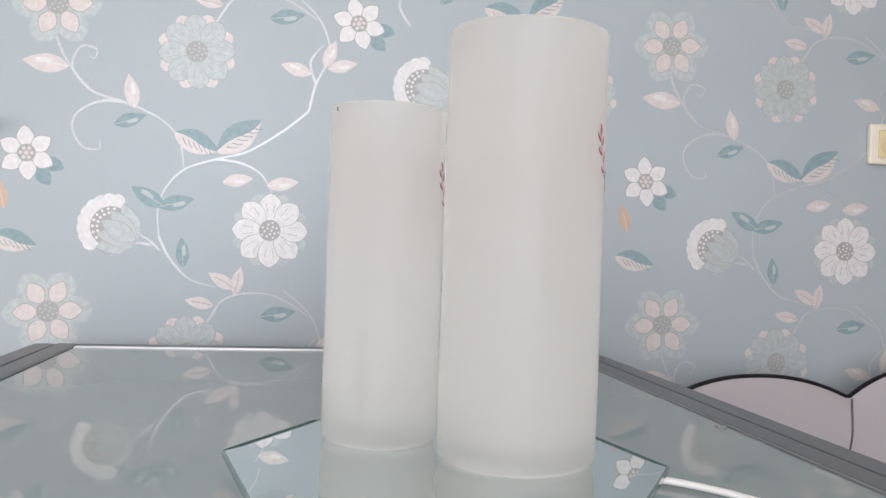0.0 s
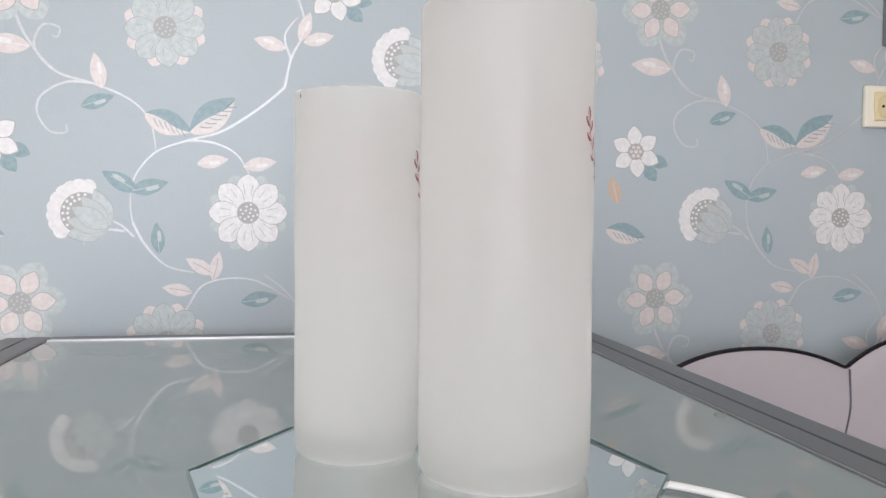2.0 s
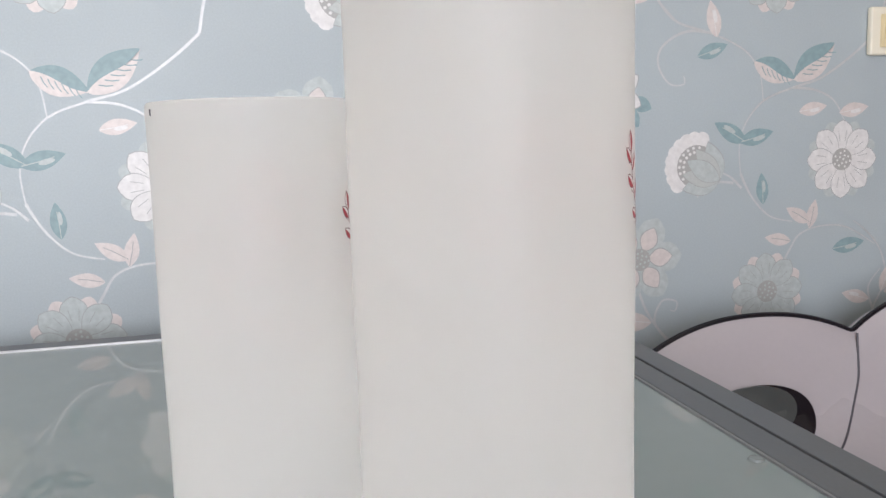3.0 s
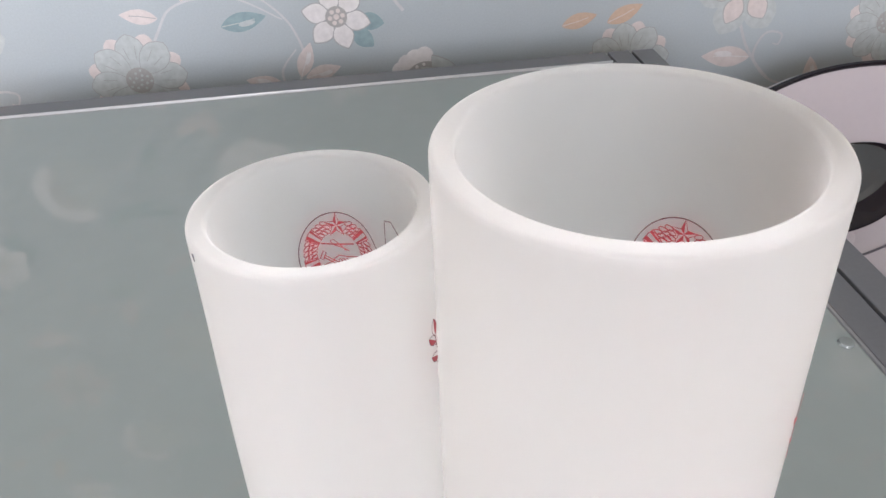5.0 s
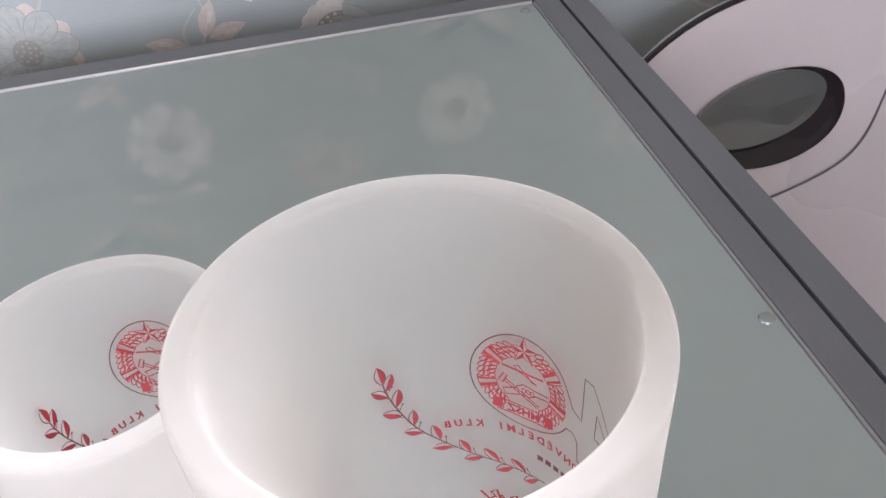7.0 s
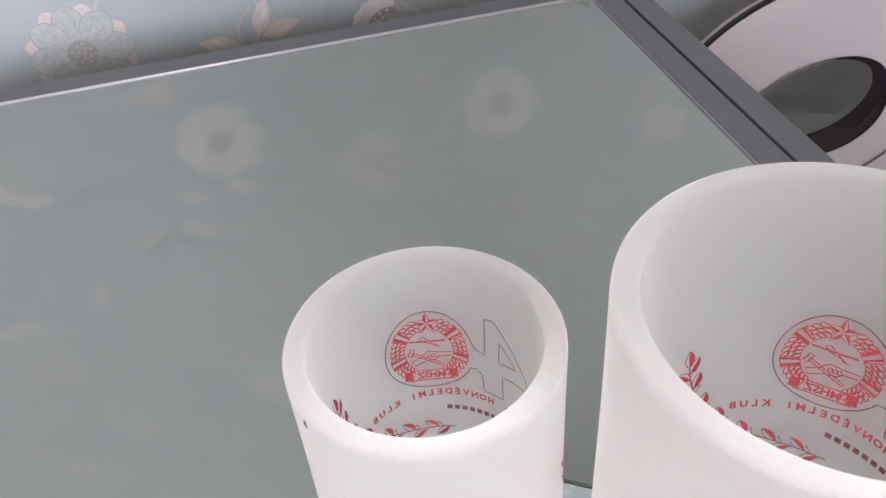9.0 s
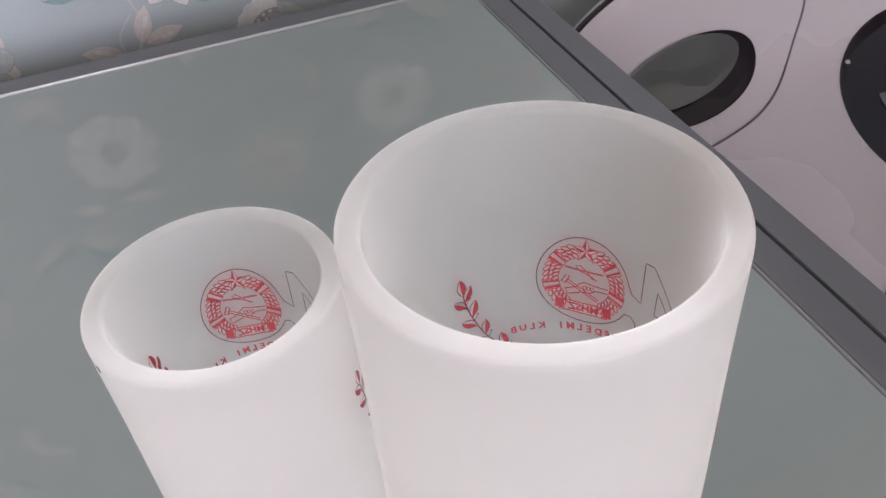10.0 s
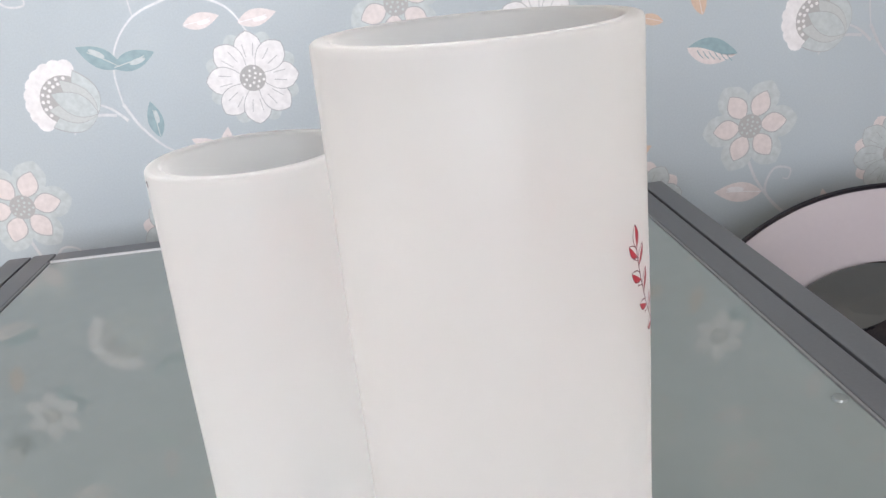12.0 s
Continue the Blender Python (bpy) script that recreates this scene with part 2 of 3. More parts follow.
# ---- wallpaper print ----
class Print:
    """Flat shapes in one mesh, each on a layer of its own a hair above the paper."""

    def __init__(self):
        self.bm, self.mats, self.level = bmesh.new(), [], 0.00014

    def slot(self, mat):
        if mat not in self.mats:
            self.mats.append(mat)
        return self.mats.index(mat)

    def shape(self, centre, rim, mat):
        y = -self.level
        self.level += 0.000006
        c = self.bm.verts.new((centre[0], y, centre[1]))
        ring = [self.bm.verts.new((p[0], y, p[1])) for p in rim]
        for a, b in zip(ring, ring[1:] + ring[:1]):
            self.bm.faces.new((c, a, b)).material_index = self.slot(mat)

    def band(self, points, width, mat, taper=False):
        y = -self.level
        self.level += 0.000006
        left, right = [], []
        n = len(points)
        for i, p in enumerate(points):
            d = (Vector(points[min(i + 1, n - 1)]) - Vector(points[max(i - 1, 0)])).normalized()
            w = width / 2 * (1 - 0.6 * i / n if taper else 1)
            left.append(self.bm.verts.new((p[0] - d[1] * w, y, p[1] + d[0] * w)))
            right.append(self.bm.verts.new((p[0] + d[1] * w, y, p[1] - d[0] * w)))
        for i in range(n - 1):
            self.bm.faces.new((left[i], left[i + 1], right[i + 1], right[i])).material_index = self.slot(mat)

    def dot(self, x, z, r, mat, sides=10):
        self.shape((x, z), [(x + r * math.cos(2 * math.pi * k / sides), z + r * math.sin(2 * math.pi * k / sides)) for k in range(sides)], mat)

    def mesh(self, name):
        me = bpy.data.meshes.new(name)
        self.bm.normal_update()
        for f in self.bm.faces:
            if f.normal.y > 0:
                f.normal_flip()
        self.bm.to_mesh(me)
        self.bm.free()
        for m in self.mats:
            me.materials.append(m)
        return me


def petal(length, width, base=0.0, blunt=0.5, frill=0.0, n=22):
    """Outline of a petal along +z from base to length; blunt 0 is pointed, 1 is square."""
    rim = []
    for side in (1, -1):
        for k in range(n + 1):
            t = k / n if side == 1 else 1 - k / n
            w = math.sin(math.pi * min(1, t ** (0.75 + 0.6 * blunt))) ** (1 - 0.5 * blunt) if t < 1 else 0
            w = max(w, 0.0) * width / 2
            z = base + (length - base) * t
            z += frill * math.sin(t * 26) * (t > 0.5)
            rim.append((side * w * (1 + 8 * frill * math.sin(t * 31)), z))
    return rim


def turned(rim, angle, at=(0, 0), size=1.0):
    c, s = math.cos(angle), math.sin(angle)
    return [(at[0] + size * (x * c - z * s), at[1] + size * (x * s + z * c)) for x, z in rim]


def heart(p, r, mat_dots, count=14):
    p.dot(0, 0, r, INK_CORE, 20)
    for k in range(count):
        a, q = k * 2.4, r * 0.85 * math.sqrt((k + 0.5) / count)
        p.dot(q * math.cos(a), q * math.sin(a), r * 0.11, mat_dots, 6)


def flower_six():
    """Six broad blue petals, each with a pink drop inside."""
    p = Print()
    for k in range(6):
        a = math.pi / 6 + k * math.pi / 3
        p.shape(turned([(0, 0.040)], a)[0], turned(petal(0.071, 0.047, 0.010, 0.8, 0.0009), a), INK_BLUE)
    for k in range(6):
        a = math.pi / 6 + k * math.pi / 3
        p.shape(turned([(0, 0.036)], a)[0], turned(petal(0.056, 0.031, 0.014, 0.35), a), INK_LINE)
        p.shape(turned([(0, 0.036)], a)[0], turned(petal(0.0545, 0.0275, 0.0155, 0.35), a), INK_PINK)
    heart(p, 0.018, INK_BLUE)
    return p.mesh("flower_six")


def flower_eight(ground, tips, long=0.064):
    """Eight rounded petals over pointed tips of another colour."""
    p = Print()
    for k in range(8):
        a = math.pi / 8 + k * math.pi / 4
        p.shape(turned([(0, 0.045)], a)[0], turned(petal(long * 1.04, 0.030, 0.02, 0.85), a), tips)
    for k in range(8):
        a = k * math.pi / 4
        p.shape(turned([(0, 0.036)], a)[0], turned(petal(long * 1.02, 0.0395, 0.010, 0.85, 0.0006), a), INK_LINE)
        p.shape(turned([(0, 0.036)], a)[0], turned(petal(long, 0.0372, 0.011, 0.85, 0.0006), a), ground)
        for d in (-0.16, 0.16):
            p.band(turned([(0, 0.030), (0, 0.040), (0, 0.048)], a + d), 0.0009, INK_LINE)
    heart(p, 0.0185, ground)
    return p.mesh("flower_eight")


def flower_small():
    """Six narrow white petals round a ringed heart, with a two-lobed teal leaf."""
    p = Print()
    for a in (-2.5, -1.95):
        p.shape(turned([(0, 0.048)], a)[0], turned(petal(0.064, 0.024, 0.026, 0.4), a), INK_TEAL)
    for k in range(6):
        a = 0.1 + k * math.pi / 3
        p.shape(turned([(0, 0.028)], a)[0], turned(petal(0.047, 0.029, 0.008, 0.35), a), INK_LINE)
        p.shape(turned([(0, 0.028)], a)[0], turned(petal(0.045, 0.026, 0.009, 0.35), a), INK_WHITE)
    p.dot(0, 0, 0.0145, INK_CORE, 18)
    for k in range(6):
        p.dot(0.0085 * math.cos(k * 1.047), 0.0085 * math.sin(k * 1.047), 0.0032, INK_PINK, 8)
    p.dot(0, 0, 0.004, INK_PINK, 8)
    return p.mesh("flower_small")


def flower_side():
    """A carnation seen from the side: frilled white crown, speckled throat, grey cup."""
    p = Print()
    for k in range(9):
        a = -1.25 + k * 0.31
        c = turned([(0, 0.043)], a)[0]
        p.dot(c[0], c[1], 0.0125, INK_WHITE, 12)
    p.shape((0, 0.018), turned([(math.sin(t) * 0.041, math.cos(t) * 0.041) for t in [-1.7 + 0.2 * i for i in range(18)]], 0), INK_WHITE)
    p.shape((0, 0.016), [(math.sin(t) * 0.034, math.cos(t) * 0.034) for t in [-1.6 + 0.2 * i for i in range(17)]], INK_CORE)
    for k in range(16):
        a, q = -1.2 + (k % 8) * 0.34, 0.023 + 0.007 * (k // 8)
        p.dot(q * math.sin(a), q * math.cos(a), 0.0026, INK_WHITE, 6)
    for a, mat, wide in ((0.72, INK_BLUE, 0.034), (-0.72, INK_BLUE, 0.034), (0.36, INK_GREY, 0.030), (-0.36, INK_GREY, 0.030), (0.0, INK_BLUE, 0.032)):
        rim = turned(petal(0.066, wide, 0.0, 0.25), a, (0, -0.046))
        mid = turned([(0, 0.03)], a, (0, -0.046))[0]
        p.shape(mid, rim, INK_LINE)
        p.shape(mid, [(mid[0] + (x - mid[0]) * 0.93, mid[1] + (z - mid[1]) * 0.97) for x, z in rim], mat)
    return p.mesh("flower_side")


def leaf(kind):
    p = Print()
    rim = petal(0.032, 0.027, -0.032, 0.2)
    if kind == "half":
        rim = petal(0.044, 0.044, -0.044, 0.25)
        p.shape((0, 0), rim, INK_TEAL)
        p.shape((0.006, 0), [(x if x > 0 else 0.004 * math.sin(z * 60), z) for x, z in rim], INK_PINK)
        for k in range(6):
            z = -0.026 + k * 0.010
            p.band([(0.001, z), (0.008, z + 0.006), (0.013, z + 0.013)], 0.0016, INK_TEAL)
    else:
        # leaf kind pink: peach ink whitened, its pearly sheen put into the colour
        mats = {"pink": (INK_PINK, INK_WHITE), "teal": (INK_TEAL, INK_BLUE), "peach": (INK_PEACH, INK_PINK), "cream": (INK_PINK, INK_PEACH)}[kind]
        p.shape((0, 0), rim, mats[0])
        p.band([(0, -0.030), (0.001, 0.0), (0.0, 0.016)], 0.0014, mats[1] if kind != "cream" else INK_LINE)
        if kind in ("pink", "teal"):
            p.shape((0.004, 0.004), [(0.0035 + 0.004 * math.sin(t), 0.004 + 0.012 * math.cos(t)) for t in [0.6 * i for i in range(10)]], mats[1])
    return p.mesh("leaf_" + kind)


SHAPES = {
    "six": flower_six(), "eight_pale": flower_eight(INK_BLUE, INK_PINK), "eight_white": flower_eight(INK_WHITE, INK_BLUE), "small": flower_small(), "side": flower_side(),
    "pink": leaf("pink"), "teal": leaf("teal"), "peach": leaf("peach"), "cream": leaf("cream"), "half": leaf("half"),
}
WIDE, HIGH = 1.06, 0.507
# kind, x, z, turn in degrees, size: one repeat of the paper
REPEAT = [
    ("six", -1.062, 0.037, 4, 1.0), ("six", -0.500, 0.262, 20, 0.95), ("eight_pale", -0.838, -0.028, 5, 0.98), ("eight_pale", -0.165, -0.061, 10, 0.95),
    ("eight_white", -0.708, 0.183, 0, 0.98), ("eight_white", -0.305, 0.205, 8, 0.95), ("small", -1.103, 0.296, 0, 1.0), ("small", -0.569, 0.038, 10, 1.0),
    ("side", -0.966, 0.180, 60, 1.0), ("side", -0.452, 0.440, 75, 1.0),
    # left-hand leaves are pink instead of peach, coloured as they shine there
    ("pink", -1.078, 0.445, 85, 1.15), ("pink", -0.941, 0.407, 12, 0.9), ("pink", -0.673, 0.460, 75, 0.85), ("pink", -0.616, 0.489, -20, 0.8), ("pink", -0.594, 0.470, -75, 0.8),
]
REPEAT += [
    ("pink", -0.764, 0.266, -80, 0.8), ("pink", -0.689, 0.263, -80, 0.85), ("teal", -0.942, 0.359, -70, 0.85), ("teal", -0.909, 0.232, 60, 1.0), ("teal", -0.863, 0.224, -75, 0.95),
    ("teal", -0.851, 0.141, 5, 0.8), ("teal", -0.690, 0.041, -80, 0.95), ("half", -0.834, 0.327, -110, 0.9), ("half", -0.764, 0.340, -50, 1.05),
    ("half", -1.120, 0.152, -100, 0.85), ("cream", -0.785, 0.095, 60, 0.8), ("cream", -0.759, 0.096, -12, 0.75), ("cream", -0.821, 0.057, 80, 0.75),
]
REPEAT += [
    ("half", -0.312, 0.073, -100, 0.9), ("half", -0.237, 0.092, -48, 1.0), 
    ("peach", -0.238, 0.008, -75, 0.8), ("peach", -0.174, 0.013, -65, 0.85), ("teal", -0.411, 0.102, -40, 0.85), ("peach", -0.149, 0.205, 75, 0.6), ("peach", -0.081, 0.228, 15, 0.8),
    ("teal", -0.157, 0.293, -80, 0.8), ("cream", -0.421, 0.142, 5, 0.7), ("teal", -0.345, 0.438, -60, 0.8), ("peach", -0.285, 0.395, -60, 0.8),
]
for order, (kind, x, z, turn, size) in enumerate(REPEAT):
    for i in (-1, 0, 1):
        for j in (-1, 0, 1, 2):
            px, pz = x + i * WIDE, z + j * HIGH
            if -1.75 < px < 1.2 and -0.70 < pz < 1.0:
                ob = new("printed_flower" if kind in ("six", "eight_pale", "eight_white", "small", "side") else "printed_leaf", SHAPES[kind])
                ob.parent = wall_north
                ob.matrix_basis = pose(px, -0.000006 * order, pz, 0, -turn, 0) @ Matrix.Diagonal((size, 1, size, 1))


def vines():
    p = Print()
    p.level = 0.00006
    lines = (
        [(-1.064, 0.494), (-1.047, 0.455), (-1.008, 0.406), (-0.954, 0.388), (-0.913, 0.373), (-0.881, 0.354), (-0.860, 0.324), (-0.853, 0.281)],
        [(-1.008, 0.406), (-1.036, 0.441), (-1.024, 0.475), (-0.999, 0.473), (-1.001, 0.458), (-1.010, 0.460)],
        [(-0.936, 0.385), (-0.986, 0.388), (-1.025, 0.367), (-1.033, 0.339), (-1.015, 0.310), (-0.990, 0.308), (-0.990, 0.321)],
        [(-0.649, 0.389), (-0.694, 0.351), (-0.750, 0.315), (-0.801, 0.300), (-0.851, 0.281), (-0.882, 0.247), (-0.893, 0.209), (-0.890, 0.166)],
        [(-0.890, 0.166), (-0.870, 0.129), (-0.837, 0.096), (-0.795, 0.085)],
        [(-0.801, 0.300), (-0.759, 0.295), (-0.725, 0.277), (-0.703, 0.240)],
        [(-0.888, 0.143), (-0.907, 0.161), (-0.930, 0.172)],
    )
    more = (
        [(-0.902, 0.152), (-0.930, 0.154), (-0.956, 0.143), (-0.965, 0.131)],
        [(-0.801, -0.015), (-0.814, 0.006), (-0.798, 0.040), (-0.780, 0.064), (-0.743, 0.075), (-0.695, 0.071), (-0.640, 0.040)],
        [(-0.649, 0.389), (-0.639, 0.436), (-0.617, 0.486), (-0.628, 0.534), (-0.653, 0.566), (-0.682, 0.588)],
        [(-0.639, 0.436), (-0.649, 0.474), (-0.627, 0.505)],
        [(-0.480, 0.040), (-0.500, 0.075), (-0.480, 0.115), (-0.430, 0.128), (-0.380, 0.105)],
    )
    for i in (-1, 0, 1):
        for j in (-1, 0, 1):
            for line in lines + more:
                pts = [(v.x + i * WIDE, v.z + j * HIGH) for v in spline([(x, 0, z) for x, z in line], 7)]
                if min(q[0] for q in pts) > -1.75 and max(q[0] for q in pts) < 1.2:
                    p.band(pts, 0.0044, INK_VINE, True)
                    p.level = 0.00006 + (p.level - 0.00006) % 0.00006
    ob = new("printed_vine", p.mesh("printed_vine"))
    ob.parent = wall_north
    tagged(ob, kind="stuff")


vines()


# ---- glass-topped cabinet ----
SKEW = 1.43
cabinet = thing("display_cabinet", pose(-0.2298, -0.1359, 0, 0, 0, SKEW), label="low cabinet with grey metal frame and grey-green glass top", category="cabinet")
PANE_W, PANE_D = 0.747, 1.06


def strip(name, lo, hi, mat, bevel=0.0015):
    part(name, boxed(lo, hi, bevel), mat, cabinet)


part("glass_top", boxed((-PANE_W, -PANE_D, -0.008), (0, 0, -0.002), 0.0008), TOP_GLASS, cabinet, "grey-green glass sheet")
for side, x0 in ((1, 0.0), (-1, -PANE_W)):
    a, b = sorted((x0 + side * 0.0002, x0 + side * 0.0027))
    strip("glass_bead", (a, -PANE_D, -0.012), (b, 0.0, -0.0004), PANE_BEAD, 0.0004)
    a, b = sorted((x0 + side * 0.003, x0 + side * 0.031))
    strip("inner_rail", (a, -PANE_D - 0.03, -0.03), (b, 0.034, 0.0), METAL)
    a, b = sorted((x0 + side * 0.0312, x0 + side * 0.0348))
    strip("rail_groove", (a, -PANE_D - 0.03, -0.03), (b, 0.034, -0.006), METAL_DARK, 0.0003)
    a, b = sorted((x0 + side * 0.035, x0 + side * 0.064))
    strip("outer_rail", (a, -PANE_D - 0.03, -0.032), (b, 0.034, -0.0006), METAL)
strip("back_bead", (-PANE_W, 0.0006, -0.012), (0, 0.0034, 0.0006), BEAD, 0.001)
strip("back_rail", (-PANE_W + 0.0001, 0.0046, -0.03), (-0.0001, 0.034, 0.0), METAL)
strip("front_rail", (-PANE_W + 0.0001, -PANE_D - 0.03, -0.03), (-0.0001, -PANE_D - 0.0006, 0.0), METAL)
part("body", boxed((-PANE_W - 0.05, -PANE_D - 0.02, FLOOR + 0.06), (0.05, 0.028, -0.034), 0.003), CABINET, cabinet)
part("plinth", boxed((-PANE_W - 0.03, -PANE_D + 0.02, FLOOR), (0.03, 0.02, FLOOR + 0.06), 0.002), METAL_DARK, cabinet)
for x, y in ((-0.006, -0.545), (-0.012, -0.016), (-PANE_W + 0.012, -0.545)):
    bm = lathe([(0, 0.0008), (0.0035, 0.0007), (0.0052, 0.0002), (0.0062, -0.002), (0, -0.002)], 24)
    bmesh.ops.translate(bm, verts=bm.verts, vec=(x - 0.002, y, -0.0005))
    part("glass_pad", bm, PAD_CLEAR, cabinet, "small clear pad on the glass")

# ---- turntable and mirror tray ----
CX, CY = -0.5345, -0.9024
TRAY = 0.0292
turntable = thing("turntable", pose(CX, CY, 0.0), label="low white round turntable with a white cable", category="turntable")
part("base", lathe([(0, -0.0015), (0.094, -0.0015), (0.098, 0.001), (0.098, 0.010), (0.095, 0.013), (0, 0.013)], 72), CABLE_WHITE, turntable, sharp=30)
part("platter", lathe([(0, 0.0134), (0.086, 0.0134), (0.089, 0.015), (0.089, 0.020), (0.086, 0.0222), (0, 0.0222)], 72), CABLE_WHITE, turntable)
cable = spline([(0.090, 0.030, 0.005), (0.140, 0.039, 0.003), (0.175, 0.022, 0.002), (0.200, -0.004, 0.002), (0.217, -0.030, 0.002), (0.240, -0.048, 0.002), (0.290, -0.052, 0.002), (0.345, -0.050, 0.003), (0.385, -0.052, 0.002), (0.402, -0.053, -0.03), (0.405, -0.055, -0.12)], 10)
part("cable", tube(cable, 0.0036, 10, 0.7), CABLE_WHITE, turntable, "flat white cable")


def octagon(bm, r, z, turn):
    return [bm.verts.new((r * math.cos(turn + k * math.pi / 4), r * math.sin(turn + k * math.pi / 4), z)) for k in range(8)]


tray = thing("mirror_tray", pose(CX + 0.0040, CY - 0.0058, 0.0224, 0, 0, 36.4), label="octagonal mirrored tray with a green glass edge", category="tray")
bm = bmesh.new()
low, mid, high = octagon(bm, 0.146, 0.0, 0), octagon(bm, 0.146, 0.0032, 0), octagon(bm, 0.132, 0.0068, 0)
for a, b in ((low, mid), (mid, high)):
    for k in range(8):
        bm.faces.new((a[k], a[(k + 1) % 8], b[(k + 1) % 8], b[k]))
for f in bm.faces:
    f.material_index = 0 if abs(f.calc_center_median().z - 0.0016) > 0.001 else 1
bm.faces.new(high)
bm.faces.new(low).material_index = 1
finish("bevelled_mirror", bm, [MIRROR, GREEN_EDGE], tray)
bm = bmesh.new()
a, b, c, d = octagon(bm, 0.1472, -0.0004, 0), octagon(bm, 0.1472, 0.0038, 0), octagon(bm, 0.1458, 0.0042, 0), octagon(bm, 0.1458, -0.0004, 0)
for p, q in ((a, b), (b, c), (c, d), (d, a)):
    for k in range(8):
        bm.faces.new((p[k], p[(k + 1) % 8], q[(k + 1) % 8], q[k]))
finish("glass_edge", bm, GREEN_EDGE, tray)


# ---- frosted vases ----
class Decal:
    """Flat print in millimetres (u to the right, v up), wrapped round a cylinder."""

    def __init__(self, radius, turn, height):
        self.bm, self.r, self.turn, self.h, self.mats, self.level = bmesh.new(), radius, turn, height, [], 0.0

    def put(self, u, v):
        a = self.turn + u * 0.001 / R_PRINT[0]
        return self.bm.verts.new(((self.r + self.level) * math.cos(a), (self.r + self.level) * math.sin(a), self.h + v * 0.001))

    def slot(self, mat):
        if mat not in self.mats:
            self.mats.append(mat)
        return self.mats.index(mat)

    def fill(self, centre, rim, mat):
        c = self.put(*centre)
        ring = [self.put(*p) for p in rim]
        for a, b in zip(ring, ring[1:] + ring[:1]):
            self.bm.faces.new((c, a, b)).material_index = self.slot(mat)

    def line(self, pts, width, mat, closed=False):
        n = len(pts)
        rows = []
        for i, p in enumerate(pts):
            q, o = (pts[(i + 1) % n], pts[(i - 1) % n]) if closed else (pts[min(i + 1, n - 1)], pts[max(i - 1, 0)])
            dx, dy = q[0] - o[0], q[1] - o[1]
            d = math.hypot(dx, dy) or 1
            rows.append((self.put(p[0] - dy / d * width / 2, p[1] + dx / d * width / 2), self.put(p[0] + dy / d * width / 2, p[1] - dx / d * width / 2)))
        for a, b in zip(rows, rows[1:] + (rows[:1] if closed else [])):
            self.bm.faces.new((a[0], b[0], b[1], a[1])).material_index = self.slot(mat)


R_PRINT = [0.04]


def dense(pts, closed=True, step=1.5):
    out = []
    for a, b in zip(pts, pts[1:] + (pts[:1] if closed else [])):
        n = max(1, int(math.hypot(b[0] - a[0], b[1] - a[1]) / step))
        out += [(a[0] + (b[0] - a[0]) * k / n, a[1] + (b[1] - a[1]) * k / n) for k in range(n)]
    return out + ([] if closed else [pts[-1]])


def glyphs(text, size):
    """Flat outlines of letters as meshes: lists of triangles in units of the size."""
    cu = bpy.data.curves.new("letters", "FONT")
    cu.body, cu.size, cu.align_x = text, size, "CENTER"
    cu.offset = 0.035 * size
    cu.resolution_u = 2
    ob = bpy.data.objects.new("letters", cu)
    me = ob.to_mesh()
    me.calc_loop_triangles()
    tris = [[(me.vertices[i].co.x, me.vertices[i].co.y) for i in t.vertices] for t in me.loop_triangles]
    ob.to_mesh_clear()
    bpy.data.objects.remove(ob)
    bpy.data.curves.remove(cu)
    return tris


def letters(d, text, size, at, turn, mat):
    c, s = math.cos(turn), math.sin(turn)
    for tri in glyphs(text, size):
        vs = [d.put(at[0] + x * c - y * s, at[1] + x * s + y * c) for x, y in tri]
        d.bm.faces.new(vs).material_index = d.slot(mat)


def arc(cx, cy, rx, ry, a0, a1, n):
    return [(cx + rx * math.cos(a0 + (a1 - a0) * k / n), cy + ry * math.sin(a0 + (a1 - a0) * k / n)) for k in range(n + 1)]


def sprig_leaf(d, at, angle, size, flip):
    """A laurel leaf, one half filled."""
    long, wide = 6.2 * size, 2.9 * size
    left = [(-wide / 2 * math.sin(math.pi * t / 9) ** 0.9, long * t / 9) for t in range(10)]
    right = [(-x * 1.0, y) for x, y in left]
    c, s = math.cos(angle), math.sin(angle)
    move = lambda pts: [(at[0] + x * c - y * s, at[1] + x * s + y * c) for x, y in pts]
    d.line(move(left + right[::-1][1:-1]), 0.32, INK_DARK, True)
    half = (left if flip else right)
    mid = [(0.25 * (1 if flip else -1) * math.sin(math.pi * t / 9), long * t / 9) for t in range(9, -1, -1)]
    pts = move(half + mid[1:-1])
    d.fill(move([((-0.5 if flip else 0.5) * wide / 2, long * 0.5)])[0], pts, INK_RED)


